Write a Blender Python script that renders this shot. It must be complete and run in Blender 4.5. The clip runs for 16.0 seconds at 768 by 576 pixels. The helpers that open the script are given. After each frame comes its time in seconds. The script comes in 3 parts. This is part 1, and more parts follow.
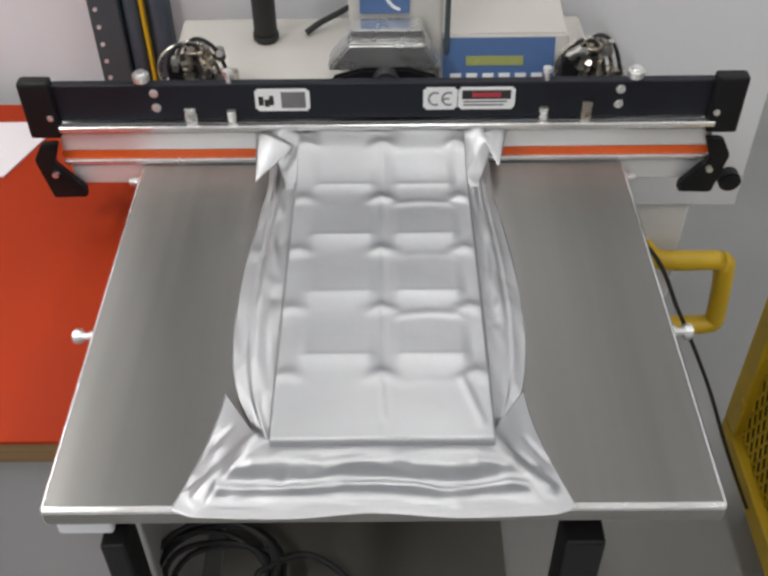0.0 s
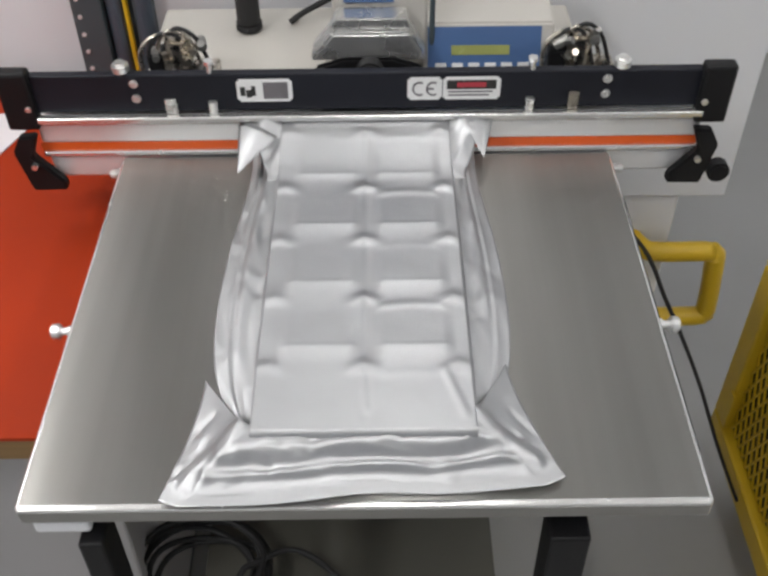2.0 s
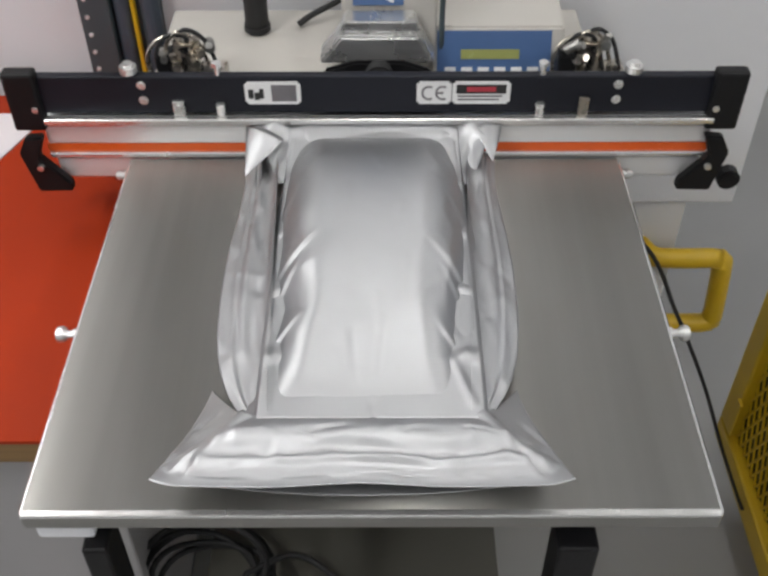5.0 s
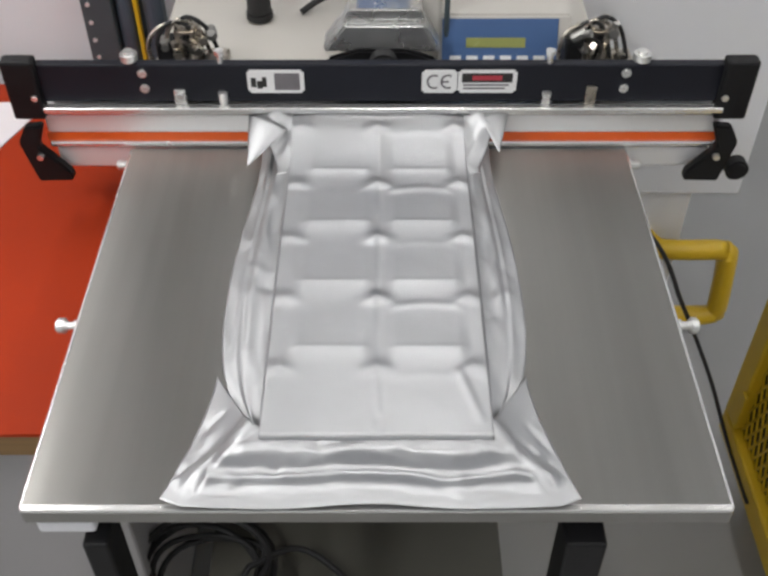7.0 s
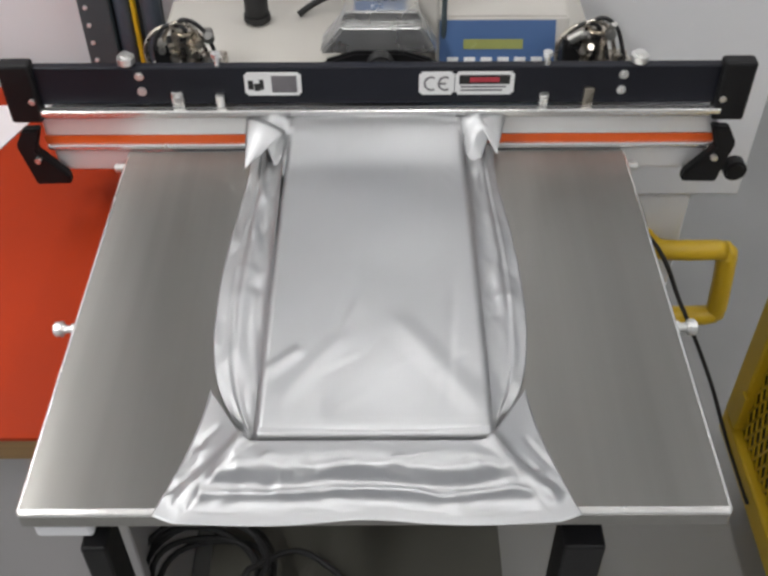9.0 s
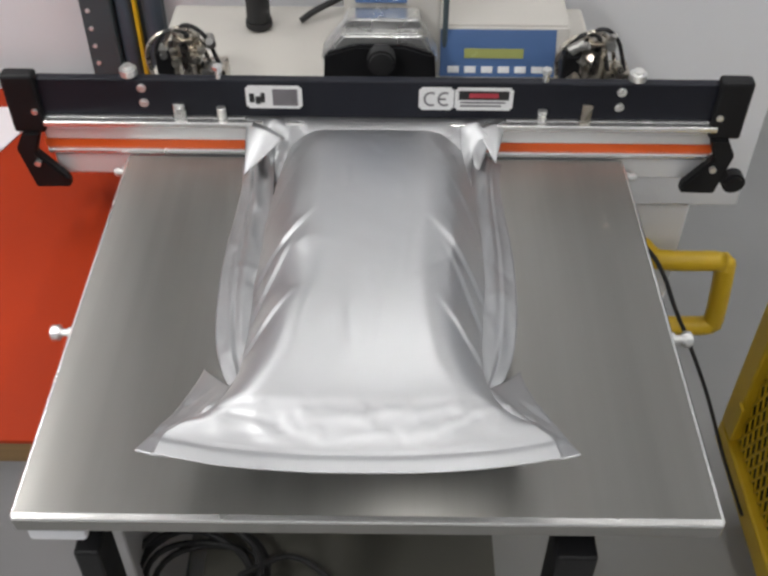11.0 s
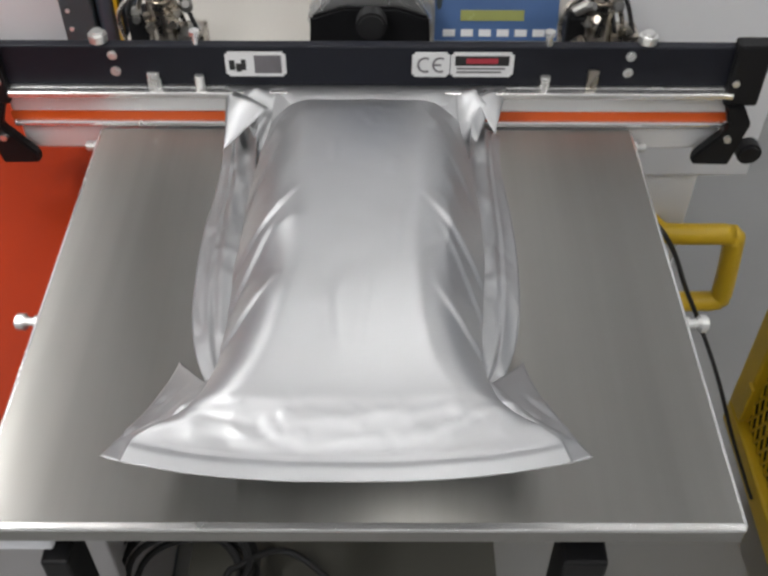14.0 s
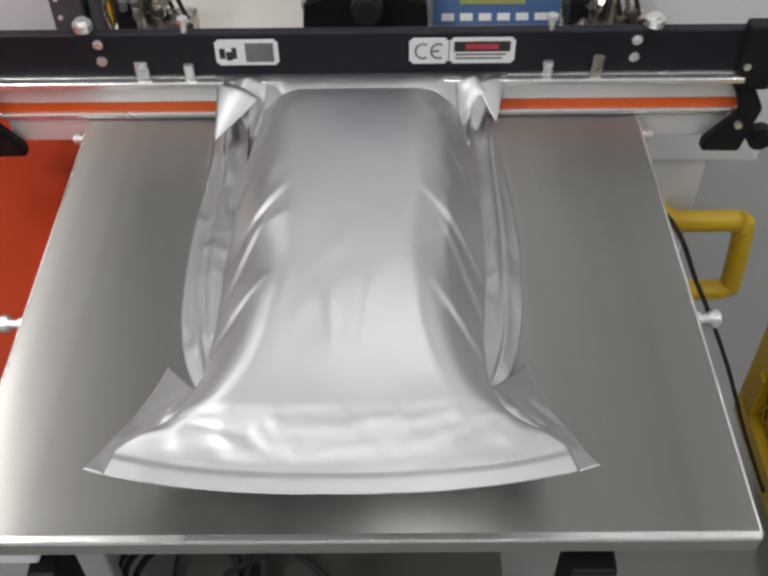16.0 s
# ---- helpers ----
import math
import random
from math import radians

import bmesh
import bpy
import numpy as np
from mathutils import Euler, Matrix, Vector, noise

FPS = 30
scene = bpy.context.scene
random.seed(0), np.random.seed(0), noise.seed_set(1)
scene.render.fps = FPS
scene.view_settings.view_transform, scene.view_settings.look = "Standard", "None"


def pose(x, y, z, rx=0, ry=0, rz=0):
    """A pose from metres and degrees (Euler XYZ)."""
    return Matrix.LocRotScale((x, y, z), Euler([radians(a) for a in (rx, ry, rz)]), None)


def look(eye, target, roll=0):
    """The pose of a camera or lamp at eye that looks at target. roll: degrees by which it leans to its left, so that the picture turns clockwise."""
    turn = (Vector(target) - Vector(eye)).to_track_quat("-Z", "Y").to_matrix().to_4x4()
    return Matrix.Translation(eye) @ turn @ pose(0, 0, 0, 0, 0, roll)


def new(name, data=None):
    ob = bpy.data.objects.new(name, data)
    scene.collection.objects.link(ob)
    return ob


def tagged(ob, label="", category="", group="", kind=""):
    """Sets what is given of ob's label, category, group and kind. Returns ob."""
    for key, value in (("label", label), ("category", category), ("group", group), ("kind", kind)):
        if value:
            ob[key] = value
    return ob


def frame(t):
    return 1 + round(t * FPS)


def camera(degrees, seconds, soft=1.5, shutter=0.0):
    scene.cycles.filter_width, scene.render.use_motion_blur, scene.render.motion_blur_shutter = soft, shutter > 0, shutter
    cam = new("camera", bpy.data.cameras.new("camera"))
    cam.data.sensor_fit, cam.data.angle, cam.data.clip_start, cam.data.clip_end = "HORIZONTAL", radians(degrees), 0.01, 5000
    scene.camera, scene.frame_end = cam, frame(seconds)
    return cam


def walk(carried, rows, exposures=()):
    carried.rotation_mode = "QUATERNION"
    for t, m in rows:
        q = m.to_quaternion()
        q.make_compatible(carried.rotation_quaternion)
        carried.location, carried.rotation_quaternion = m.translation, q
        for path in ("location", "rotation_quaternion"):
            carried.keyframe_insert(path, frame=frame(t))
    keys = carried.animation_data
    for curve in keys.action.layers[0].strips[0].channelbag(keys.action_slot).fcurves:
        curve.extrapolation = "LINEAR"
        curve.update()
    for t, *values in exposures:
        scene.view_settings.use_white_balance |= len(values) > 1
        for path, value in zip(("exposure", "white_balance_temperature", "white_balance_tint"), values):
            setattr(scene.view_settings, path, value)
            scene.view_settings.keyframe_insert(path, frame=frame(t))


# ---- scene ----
cam = camera(43.2, 16.0, soft=2.9)
PATH = [
    (0, (0.006, -0.488, 1.571), (-0.002, 0.971, 0.203), -0.7),
    (0.5, (0.009, -0.488, 1.569), (-0.006, 0.972, 0.202), -1.0),
    (1, (0.015, -0.485, 1.566), (0.017, 0.974, 0.197), -0.5),
    (1.5, (0.015, -0.48, 1.561), (0.022, 0.972, 0.185), -0.3),
    (2, (0.018, -0.476, 1.562), (0.021, 0.971, 0.181), -0.6),
    (2.5, (0.016, -0.478, 1.562), (0.022, 0.969, 0.181), -0.2),
    (3, (0.017, -0.479, 1.56), (0.017, 0.972, 0.184), -0.5),
    (3.5, (0.017, -0.475, 1.563), (0.021, 0.977, 0.188), -0.3),
    (4, (0.013, -0.472, 1.563), (0.015, 0.984, 0.192), -0.2),
    (6.5, (0.01, -0.459, 1.551), (0.009, 0.977, 0.159), -0.1),
    (7, (0.006, -0.457, 1.55), (0.007, 0.979, 0.159), 0.0),
    (7.5, (0.009, -0.457, 1.549), (0.01, 0.981, 0.159), -0.3),
    (8, (0.008, -0.455, 1.551), (0.012, 0.984, 0.163), -0.3),
    (8.5, (0.008, -0.456, 1.552), (0.017, 0.986, 0.166), -0.1),
    (9, (0.01, -0.455, 1.551), (0.008, 0.982, 0.16), -0.3),
    (11.5, (0.013, -0.452, 1.556), (0.012, 0.991, 0.171), 0.6),
    (12, (0.013, -0.447, 1.553), (-0.004, 0.992, 0.165), -0.4),
    (12.5, (0.012, -0.434, 1.548), (-0.011, 1.002, 0.156), -0.4),
    (13, (0.012, -0.416, 1.54), (-0.014, 1.013, 0.141), -0.5),
    (13.5, (0.016, -0.405, 1.536), (-0.003, 1.018, 0.131), -0.3),
    (14, (0.018, -0.391, 1.513), (0.023, 1.007, 0.083), 0.3),
    (14.5, (0.02, -0.37, 1.492), (0.032, 0.996, 0.032), 0.6),
    (15, (0.022, -0.366, 1.497), (0.026, 1.011, 0.046), -0.0),
    (15.5, (0.022, -0.362, 1.499), (0.014, 1.011, 0.045), -0.5),
    (16, (0.026, -0.358, 1.495), (0.018, 1.017, 0.044), -0.7),
]
walk(cam, [(t, look(eye, target, roll)) for t, eye, target, roll in PATH], [(0, 0.0), (3.4, 0.0), (4.0, -0.12), (6.5, 0.0), (12.5, 0.0), (14.5, -0.10), (16.0, -0.10)])

# ---- light and room tone ----
world = bpy.data.worlds.new("world")
world.use_nodes = True
scene.world = world
_bg = world.node_tree.nodes["Background"]
_sky = world.node_tree.nodes.new("ShaderNodeTexSky")
_sky.sky_type, _sky.sun_disc = "NISHITA", False
_sky.sun_elevation, _sky.sun_rotation = radians(40), radians(150)
world.node_tree.links.new(_sky.outputs[0], _bg.inputs[0])
_bg.inputs[1].default_value = 0.08

H = 0.85          # top of the steel tray
LAMP_POWER = 9.0


def ceiling_lamp_light(x, y, sx, sy, power):
    data = bpy.data.lights.new("tube_light", "AREA")
    data.shape, data.size, data.size_y, data.energy = "RECTANGLE", sx, sy, power
    data.color = (1.0, 0.985, 0.96)
    ob = new("tube_light", data)
    ob.matrix_world = pose(x, y, 2.712)
    return ob


# only the lamp at x 0.106, y 1.05 is known; the rest are added
LAMPS = [(x, y) for x in (-1.35, 0.106, 1.55) for y in (-0.9, 1.05)]
for lx, ly in LAMPS:
    if abs(lx) < 0.5:
        for d in (-0.036, 0.036):
            ceiling_lamp_light(lx + d, ly, 0.026, 1.15, LAMP_POWER * (0.25 if ly > 0 else 0.38))
    else:
        ceiling_lamp_light(lx, ly, 0.20, 1.15, LAMP_POWER * ((1.7 if lx < 0 else 0.8) if ly > 0 else 3.3 if lx < 0 else 1.4))


# ---- materials ----
def material(name, color, rough=0.5, metal=0.0, vary=0.08, scale=30.0, bump=0.1, bump_scale=200.0, stretch=(1, 1, 1), spec=0.5, rough_vary=0.08, emit=None, bump_stretch=None, detail=5):
    m = bpy.data.materials.new(name)
    m.use_nodes = True
    nt = m.node_tree
    b = nt.nodes["Principled BSDF"]
    b.inputs["Metallic"].default_value = metal
    b.inputs["Specular IOR Level"].default_value = spec
    co = nt.nodes.new("ShaderNodeTexCoord")
    mp = nt.nodes.new("ShaderNodeMapping")
    mp.inputs["Scale"].default_value, mp.inputs["Location"].default_value = stretch, (3.37, 7.71, 1.43)
    nt.links.new(co.outputs["Object"], mp.inputs["Vector"])
    n1 = nt.nodes.new("ShaderNodeTexNoise")
    n1.inputs["Scale"].default_value, n1.inputs["Detail"].default_value = scale, detail
    nt.links.new(mp.outputs[0], n1.inputs["Vector"])
    ramp = nt.nodes.new("ShaderNodeMix")
    ramp.data_type = "RGBA"
    lo = [max(0, c * (1 - vary)) for c in color]
    hi = [min(1, c * (1 + vary)) for c in color]
    ramp.inputs[6].default_value, ramp.inputs[7].default_value = (*lo, 1), (*hi, 1)
    nt.links.new(n1.outputs["Fac"], ramp.inputs[0])
    nt.links.new(ramp.outputs[2], b.inputs["Base Color"])
    rr = nt.nodes.new("ShaderNodeMapRange")
    rr.inputs["To Min"].default_value, rr.inputs["To Max"].default_value = max(0.02, rough - rough_vary), min(1, rough + rough_vary)
    nt.links.new(n1.outputs["Fac"], rr.inputs["Value"])
    nt.links.new(rr.outputs[0], b.inputs["Roughness"])
    if bump > 0:
        n2 = nt.nodes.new("ShaderNodeTexNoise")
        n2.inputs["Scale"].default_value, n2.inputs["Detail"].default_value = bump_scale, 3
        mb = mp
        if bump_stretch:
            mb = nt.nodes.new("ShaderNodeMapping")
            mb.inputs["Scale"].default_value, mb.inputs["Location"].default_value = bump_stretch, (5.31, 2.77, 0.61)
            nt.links.new(co.outputs["Object"], mb.inputs["Vector"])
        nt.links.new(mb.outputs[0], n2.inputs["Vector"])
        bp = nt.nodes.new("ShaderNodeBump")
        bp.inputs["Strength"].default_value, bp.inputs["Distance"].default_value = bump, 0.001
        nt.links.new(n2.outputs["Fac"], bp.inputs["Height"])
        nt.links.new(bp.outputs[0], b.inputs["Normal"])
    if emit:
        b.inputs["Emission Color"].default_value, b.inputs["Emission Strength"].default_value = (*emit[:3], 1), emit[3]
    return m


M_FOIL = material("aluminium_foil", (0.475, 0.483, 0.495), 0.45, 1.0, 0.05, 9, 0.08, 38, rough_vary=0.04)
M_STEEL = material("brushed_steel", (0.515, 0.508, 0.48), 0.335, 1.0, 0.22, 9, 0.0, stretch=(3.0, 0.05, 1), rough_vary=0.03, detail=6)
_steel = M_STEEL.node_tree
_along = _steel.nodes.new("ShaderNodeCombineXYZ")
_along.inputs[1].default_value = 1.0
_steel.links.new(_along.outputs[0], _steel.nodes["Principled BSDF"].inputs["Tangent"])
_steel.nodes["Principled BSDF"].inputs["Anisotropic"].default_value = 1.0
# also draws the highlight lines on the tray front and jaw top
M_STEEL_EDGE = material("polished_steel_edge", (0.86, 0.86, 0.85), 0.25, 0.85, 0.05, 30, 0.05)
# darker copy of the steel; on the tray's front lip it paints in shade
M_STEEL_DARK = material("darker_steel", (0.34, 0.335, 0.32), 0.42, 0.9, 0.15, 12, 0.05, stretch=(0.2, 1, 4))
M_ALU = material("extruded_aluminium", (0.88, 0.88, 0.89), 0.48, 0.6, 0.05, 20, 0.12, 150, stretch=(0.1, 1, 2))
M_BLACK = material("black_anodised_aluminium", (0.008, 0.009, 0.015), 0.48, 0.0, 0.3, 15, 0.08, 300, spec=0.3)
M_PLASTIC = material("black_plastic", (0.008, 0.008, 0.009), 0.5, 0.0, 0.3, 30, 0.1, spec=0.25)
M_RUBBER = material("black_rubber", (0.015, 0.015, 0.016), 0.6, 0.0, 0.3, 40, 0.1)
M_ORANGE = material("orange_silicone_strip", (0.70, 0.105, 0.012), 0.45, 0.0, 0.12, 25, 0.1)
M_ORANGE_TOP = material("orange_laminate", (0.35, 0.031, 0.005), 0.5, 0.0, 0.12, 5, 0.06, 120, spec=0.12)
M_PLY = material("plywood_edge", (0.22, 0.13, 0.05), 0.6, 0.0, 0.3, 20, 0.2, 60, stretch=(0.3, 1, 12))
M_WHITE = material("white_painted_metal", (0.75, 0.76, 0.785), 0.45, 0.0, 0.03, 4, 0.08, 90)
M_WALL = material("white_wall_paint", (0.71, 0.73, 0.765), 0.8, 0.0, 0.04, 3, 0.15, 80)
M_CEIL = material("white_ceiling_paint", (0.72, 0.72, 0.71), 0.9, 0.0, 0.03, 3, 0.1, 60)
M_FLOOR = material("grey_floor_paint", (0.32, 0.318, 0.31), 0.42, 0.0, 0.12, 3, 0.15, 60)
M_BEIGE = material("beige_powder_coat", (0.55, 0.53, 0.49), 0.5, 0.0, 0.05, 8, 0.15, 250)
M_SHELF = material("grey_brown_board", (0.075, 0.072, 0.060), 0.55, 0.0, 0.15, 6, 0.1, 80)
M_BLUE = material("blue_panel_film", (0.075, 0.145, 0.31), 0.35, 0.0, 0.15, 12, 0.03)
M_PALEBLUE = material("pale_blue_print", (0.25, 0.38, 0.55), 0.4, 0.0, 0.1, 40, 0.0)
M_LCD = material("green_display", (0.33, 0.35, 0.12), 0.25, 0.0, 0.1, 40, 0.0)
M_LABEL = material("white_label_film", (0.80, 0.80, 0.80), 0.4, 0.0, 0.03, 40, 0.02)
M_INK = material("black_print", (0.02, 0.02, 0.02), 0.5, 0.0, 0.2, 60, 0.0)
M_GREYINK = material("grey_print", (0.16, 0.15, 0.16), 0.5, 0.0, 0.4, 60, 0.0)
M_REDINK = material("red_print", (0.45, 0.04, 0.06), 0.5, 0.0, 0.2, 60, 0.0)
M_YELLOW = material("yellow_paint", (0.62, 0.40, 0.015), 0.42, 0.0, 0.15, 14, 0.12, 90)
M_PANEL = material("pale_grey_laminate", (0.36, 0.35, 0.35), 0.35, 0.0, 0.05, 6, 0.05, 90)
M_SLATE = material("slate_grey_paint", (0.055, 0.075, 0.085), 0.45, 0.0, 0.2, 14, 0.1)
M_GREYBLUE = material("grey_blue_tube", (0.06, 0.08, 0.105), 0.4, 0.0, 0.2, 14, 0.1)
M_CHROME = material("chrome", (0.80, 0.80, 0.79), 0.28, 0.85, 0.05, 20, 0.05)
M_NICKEL = material("nickel_fitting", (0.52, 0.48, 0.42), 0.28, 1.0, 0.25, 90, 0.2)
M_PAPER = material("white_paper", (0.78, 0.73, 0.75), 0.7, 0.0, 0.03, 6, 0.1)
M_TUBE = material("tube_glow", (0.9, 0.9, 0.9), 0.5, 0.0, 0.0, 5, 0.0, emit=(1, 0.98, 0.95, 9.0))


# ---- mesh helpers ----
def part(name, bm, mat, parent=None, label="", smooth=False):
    me = bpy.data.meshes.new(name)
    bmesh.ops.recalc_face_normals(bm, faces=bm.faces[:])
    bm.to_mesh(me)
    bm.free()
    me.materials.append(mat)
    if smooth:
        for p in me.polygons:
            p.use_smooth = True
    ob = new(name, me)
    if parent is not None:
        ob.parent = parent
    if label:
        ob["label"] = label
    return ob


def box(x0, x1, y0, y1, z0, z1, bevel=0.0, seg=2, bm=None):
    own = bmesh.new()
    bmesh.ops.create_cube(own, size=1.0, matrix=Matrix.Translation(((x0 + x1) / 2, (y0 + y1) / 2, (z0 + z1) / 2)) @ Matrix.Diagonal((x1 - x0, y1 - y0, z1 - z0, 1)))
    if bevel > 0:
        bmesh.ops.bevel(own, geom=own.edges[:], offset=bevel, segments=seg, profile=0.5, affect="EDGES")
    return merged(bm, own)


def merged(bm, own):
    if bm is None:
        return own
    me = bpy.data.meshes.new("tmp")
    own.to_mesh(me)
    own.free()
    bm.from_mesh(me)
    bpy.data.meshes.remove(me)
    return bm


def cyl(m, r, h, seg=20, bevel=0.0, r2=None, bm=None):
    own = bmesh.new()
    bmesh.ops.create_cone(own, cap_ends=True, segments=seg, radius1=r, radius2=r if r2 is None else r2, depth=h)
    if bevel > 0:
        rims = [e for e in own.edges if abs(abs(e.verts[0].co.z) - h / 2) < 1e-6 and abs(e.verts[0].co.z - e.verts[1].co.z) < 1e-6]
        bmesh.ops.bevel(own, geom=rims, offset=bevel, segments=2, affect="EDGES")
    bmesh.ops.transform(own, matrix=m, verts=own.verts[:])
    return merged(bm, own)


def tube(points, r, seg=8, bm=None, closed=False):
    own = bmesh.new()
    pts = [Vector(p) for p in points]
    rings = []
    n = len(pts)
    for i, p in enumerate(pts):
        a = pts[max(i - 1, 0)] if not closed else pts[i - 1]
        b = pts[min(i + 1, n - 1)] if not closed else pts[(i + 1) % n]
        d = (b - a).normalized()
        side = d.cross(Vector((0.13, 0.31, 0.94))).normalized()
        up = side.cross(d)
        rings.append([own.verts.new(p + r * (math.cos(2 * math.pi * k / seg) * side + math.sin(2 * math.pi * k / seg) * up)) for k in range(seg)])
    for i in range(n if closed else n - 1):
        A, B = rings[i], rings[(i + 1) % n]
        for k in range(seg):
            own.faces.new((A[k], A[(k + 1) % seg], B[(k + 1) % seg], B[k]))
    if not closed:
        own.faces.new(rings[0][::-1])
        own.faces.new(rings[-1])
    return merged(bm, own)


def prism(outline, y0, y1, bevel=0.0, bm=None):
    """A plate whose outline lies in x and z, from y0 to y1."""
    own = bmesh.new()
    a = [own.verts.new((x, y0, z)) for x, z in outline]
    f = own.faces.new(a)
    ext = bmesh.ops.extrude_face_region(own, geom=[f])
    bmesh.ops.translate(own, vec=(0, y1 - y0, 0), verts=[v for v in ext["geom"] if isinstance(v, bmesh.types.BMVert)])
    if bevel > 0:
        bmesh.ops.bevel(own, geom=own.edges[:], offset=bevel, segments=2, affect="EDGES")
    return merged(bm, own)


def arc(points, n=8):
    """A smooth line through the points."""
    p = [Vector(q) for q in points]
    p = [2 * p[0] - p[1]] + p + [2 * p[-1] - p[-2]]
    out = []
    for i in range(1, len(p) - 2):
        for k in range(n):
            t = k / n
            out.append(0.5 * ((2 * p[i]) + (p[i + 1] - p[i - 1]) * t + (2 * p[i - 1] - 5 * p[i] + 4 * p[i + 1] - p[i + 2]) * t * t + (3 * p[i] - p[i - 1] - 3 * p[i + 1] + p[i + 2]) * t ** 3))
    return out + [p[-2]]


def step(a, b, x):
    t = min(1.0, max(0.0, (x - a) / (b - a)))
    return t * t * (3 - 2 * t)


def mix(a, b, t):
    return a + (b - a) * t


def sheet(fn, nu, nv, thick=0.0006):
    """A foil sheet: fn(u, v) with u from -1 to 1 and v from 0 to 1 gives a place."""
    bm = bmesh.new()
    top = [[bm.verts.new(fn(-1 + 2 * i / nu, j / nv)) for i in range(nu + 1)] for j in range(nv + 1)]
    low = [[bm.verts.new(v.co - Vector((0, 0, thick))) for v in row] for row in top]
    for j in range(nv):
        for i in range(nu):
            bm.faces.new((top[j][i], top[j][i + 1], top[j + 1][i + 1], top[j + 1][i]))
            bm.faces.new((low[j][i], low[j + 1][i], low[j + 1][i + 1], low[j][i + 1]))
    ring = [(0, i) for i in range(nu)] + [(j, nu) for j in range(nv)] + [(nv, i) for i in range(nu, 0, -1)] + [(j, 0) for j in range(nv, 0, -1)]
    for (j, i), (l, k) in zip(ring, ring[1:] + ring[:1]):
        bm.faces.new((top[j][i], low[j][i], low[l][k], top[l][k]))
    return bm


def bumpy(x, y, k, seed=0.0):
    return noise.noise(Vector((x * k, y * k, seed)))


def crinkle(x, y, k, seed=0.0):
    """Sharp creases between smooth facets, from -1 to 1."""
    return 1 - 2 * abs(bumpy(x, y, k, seed)) ** 0.8 * 1.6


def ridge(x, y, ax, ay, bx, by, w, fade=0.15):
    """One along the line from a to b, falling to nothing at the width w."""
    dx, dy = bx - ax, by - ay
    length = math.hypot(dx, dy)
    t = ((x - ax) * dx + (y - ay) * dy) / length ** 2
    d = abs((x - ax) * dy - (y - ay) * dx) / length
    return max(0.0, 1 - d / w) * step(-fade, 0.1, t) * (1 - step(0.9, 1 + fade, t))


def pleat(x, y, ax, ay, bx, by, wide, narrow):
    """A fold from a to b that grows towards b: a long slope behind the line, a short steep one before it."""
    dx, dy = bx - ax, by - ay
    length = math.hypot(dx, dy)
    t = ((x - ax) * dx + (y - ay) * dy) / length ** 2
    d = ((x - ax) * -dy + (y - ay) * dx) / length
    return max(0.0, 1 - (d / wide if d > 0 else -d / narrow)) * step(-0.05, 0.6, t) * (1 - step(0.95, 1.2, t))


def folds(seed, n, x0, x1, y0, y1, long, wide, high, lean=(0, 180)):
    """Random straight creases within a field: ends, width and height of each."""
    rnd, out = random.Random(seed), []
    for _ in range(n):
        cx, cy, a = rnd.uniform(x0, x1), rnd.uniform(y0, y1), radians(rnd.uniform(*lean))
        r = rnd.uniform(0.5, 1.0) * long / 2
        out.append((cx - r * math.cos(a), cy - r * math.sin(a), cx + r * math.cos(a), cy + r * math.sin(a), rnd.uniform(0.5, 1.0) * wide, rnd.choice((-1, 1)) * rnd.uniform(0.4, 1.0) * high))
    return out


def folded(some, x, y):
    return sum(h * ridge(x, y, ax, ay, bx, by, w) for ax, ay, bx, by, w, h in some)


# ---- the room ----
def room():
    floor = part("floor", box(-3, 3, -3, 2.2, -0.1, 0), M_FLOOR)
    tagged(floor, "grey painted concrete workshop floor, slightly worn", "floor", kind="structure")
    for name, b in (("wall_north", (-3, 3, 2.2, 2.3, 0, 2.8)), ("wall_south", (-3, 3, -3.1, -3, 0, 2.8)), ("wall_west", (-3.1, -3, -3, 2.2, 0, 2.8)), ("wall_east", (3, 3.1, -3, 2.2, 0, 2.8))):
        tagged(part(name, box(*b), M_WALL), "white painted plain workshop wall", "wall", kind="structure")
    tagged(part("ceiling", box(-3, 3, -3, 2.2, 2.8, 2.9), M_CEIL), "white painted plain ceiling", "ceiling", kind="structure")


def ceiling_lamp(x, y):
    root = new("ceiling_light")
    root.location = (x, y, 2.8)
    part("housing", box(-0.11, 0.11, -0.62, 0.62, -0.05, -0.001, 0.006), M_WHITE, root)
    for d in (-0.036, 0.036):
        part("tube", cyl(pose(d, 0, -0.068, 90), 0.013, 1.16, 12), M_TUBE, root, "glowing fluorescent tube")
    tagged(root, "white ceiling light with two fluorescent tubes", "light", group="ceiling lights")


room()
for lx, ly in LAMPS:
    ceiling_lamp(lx, ly)


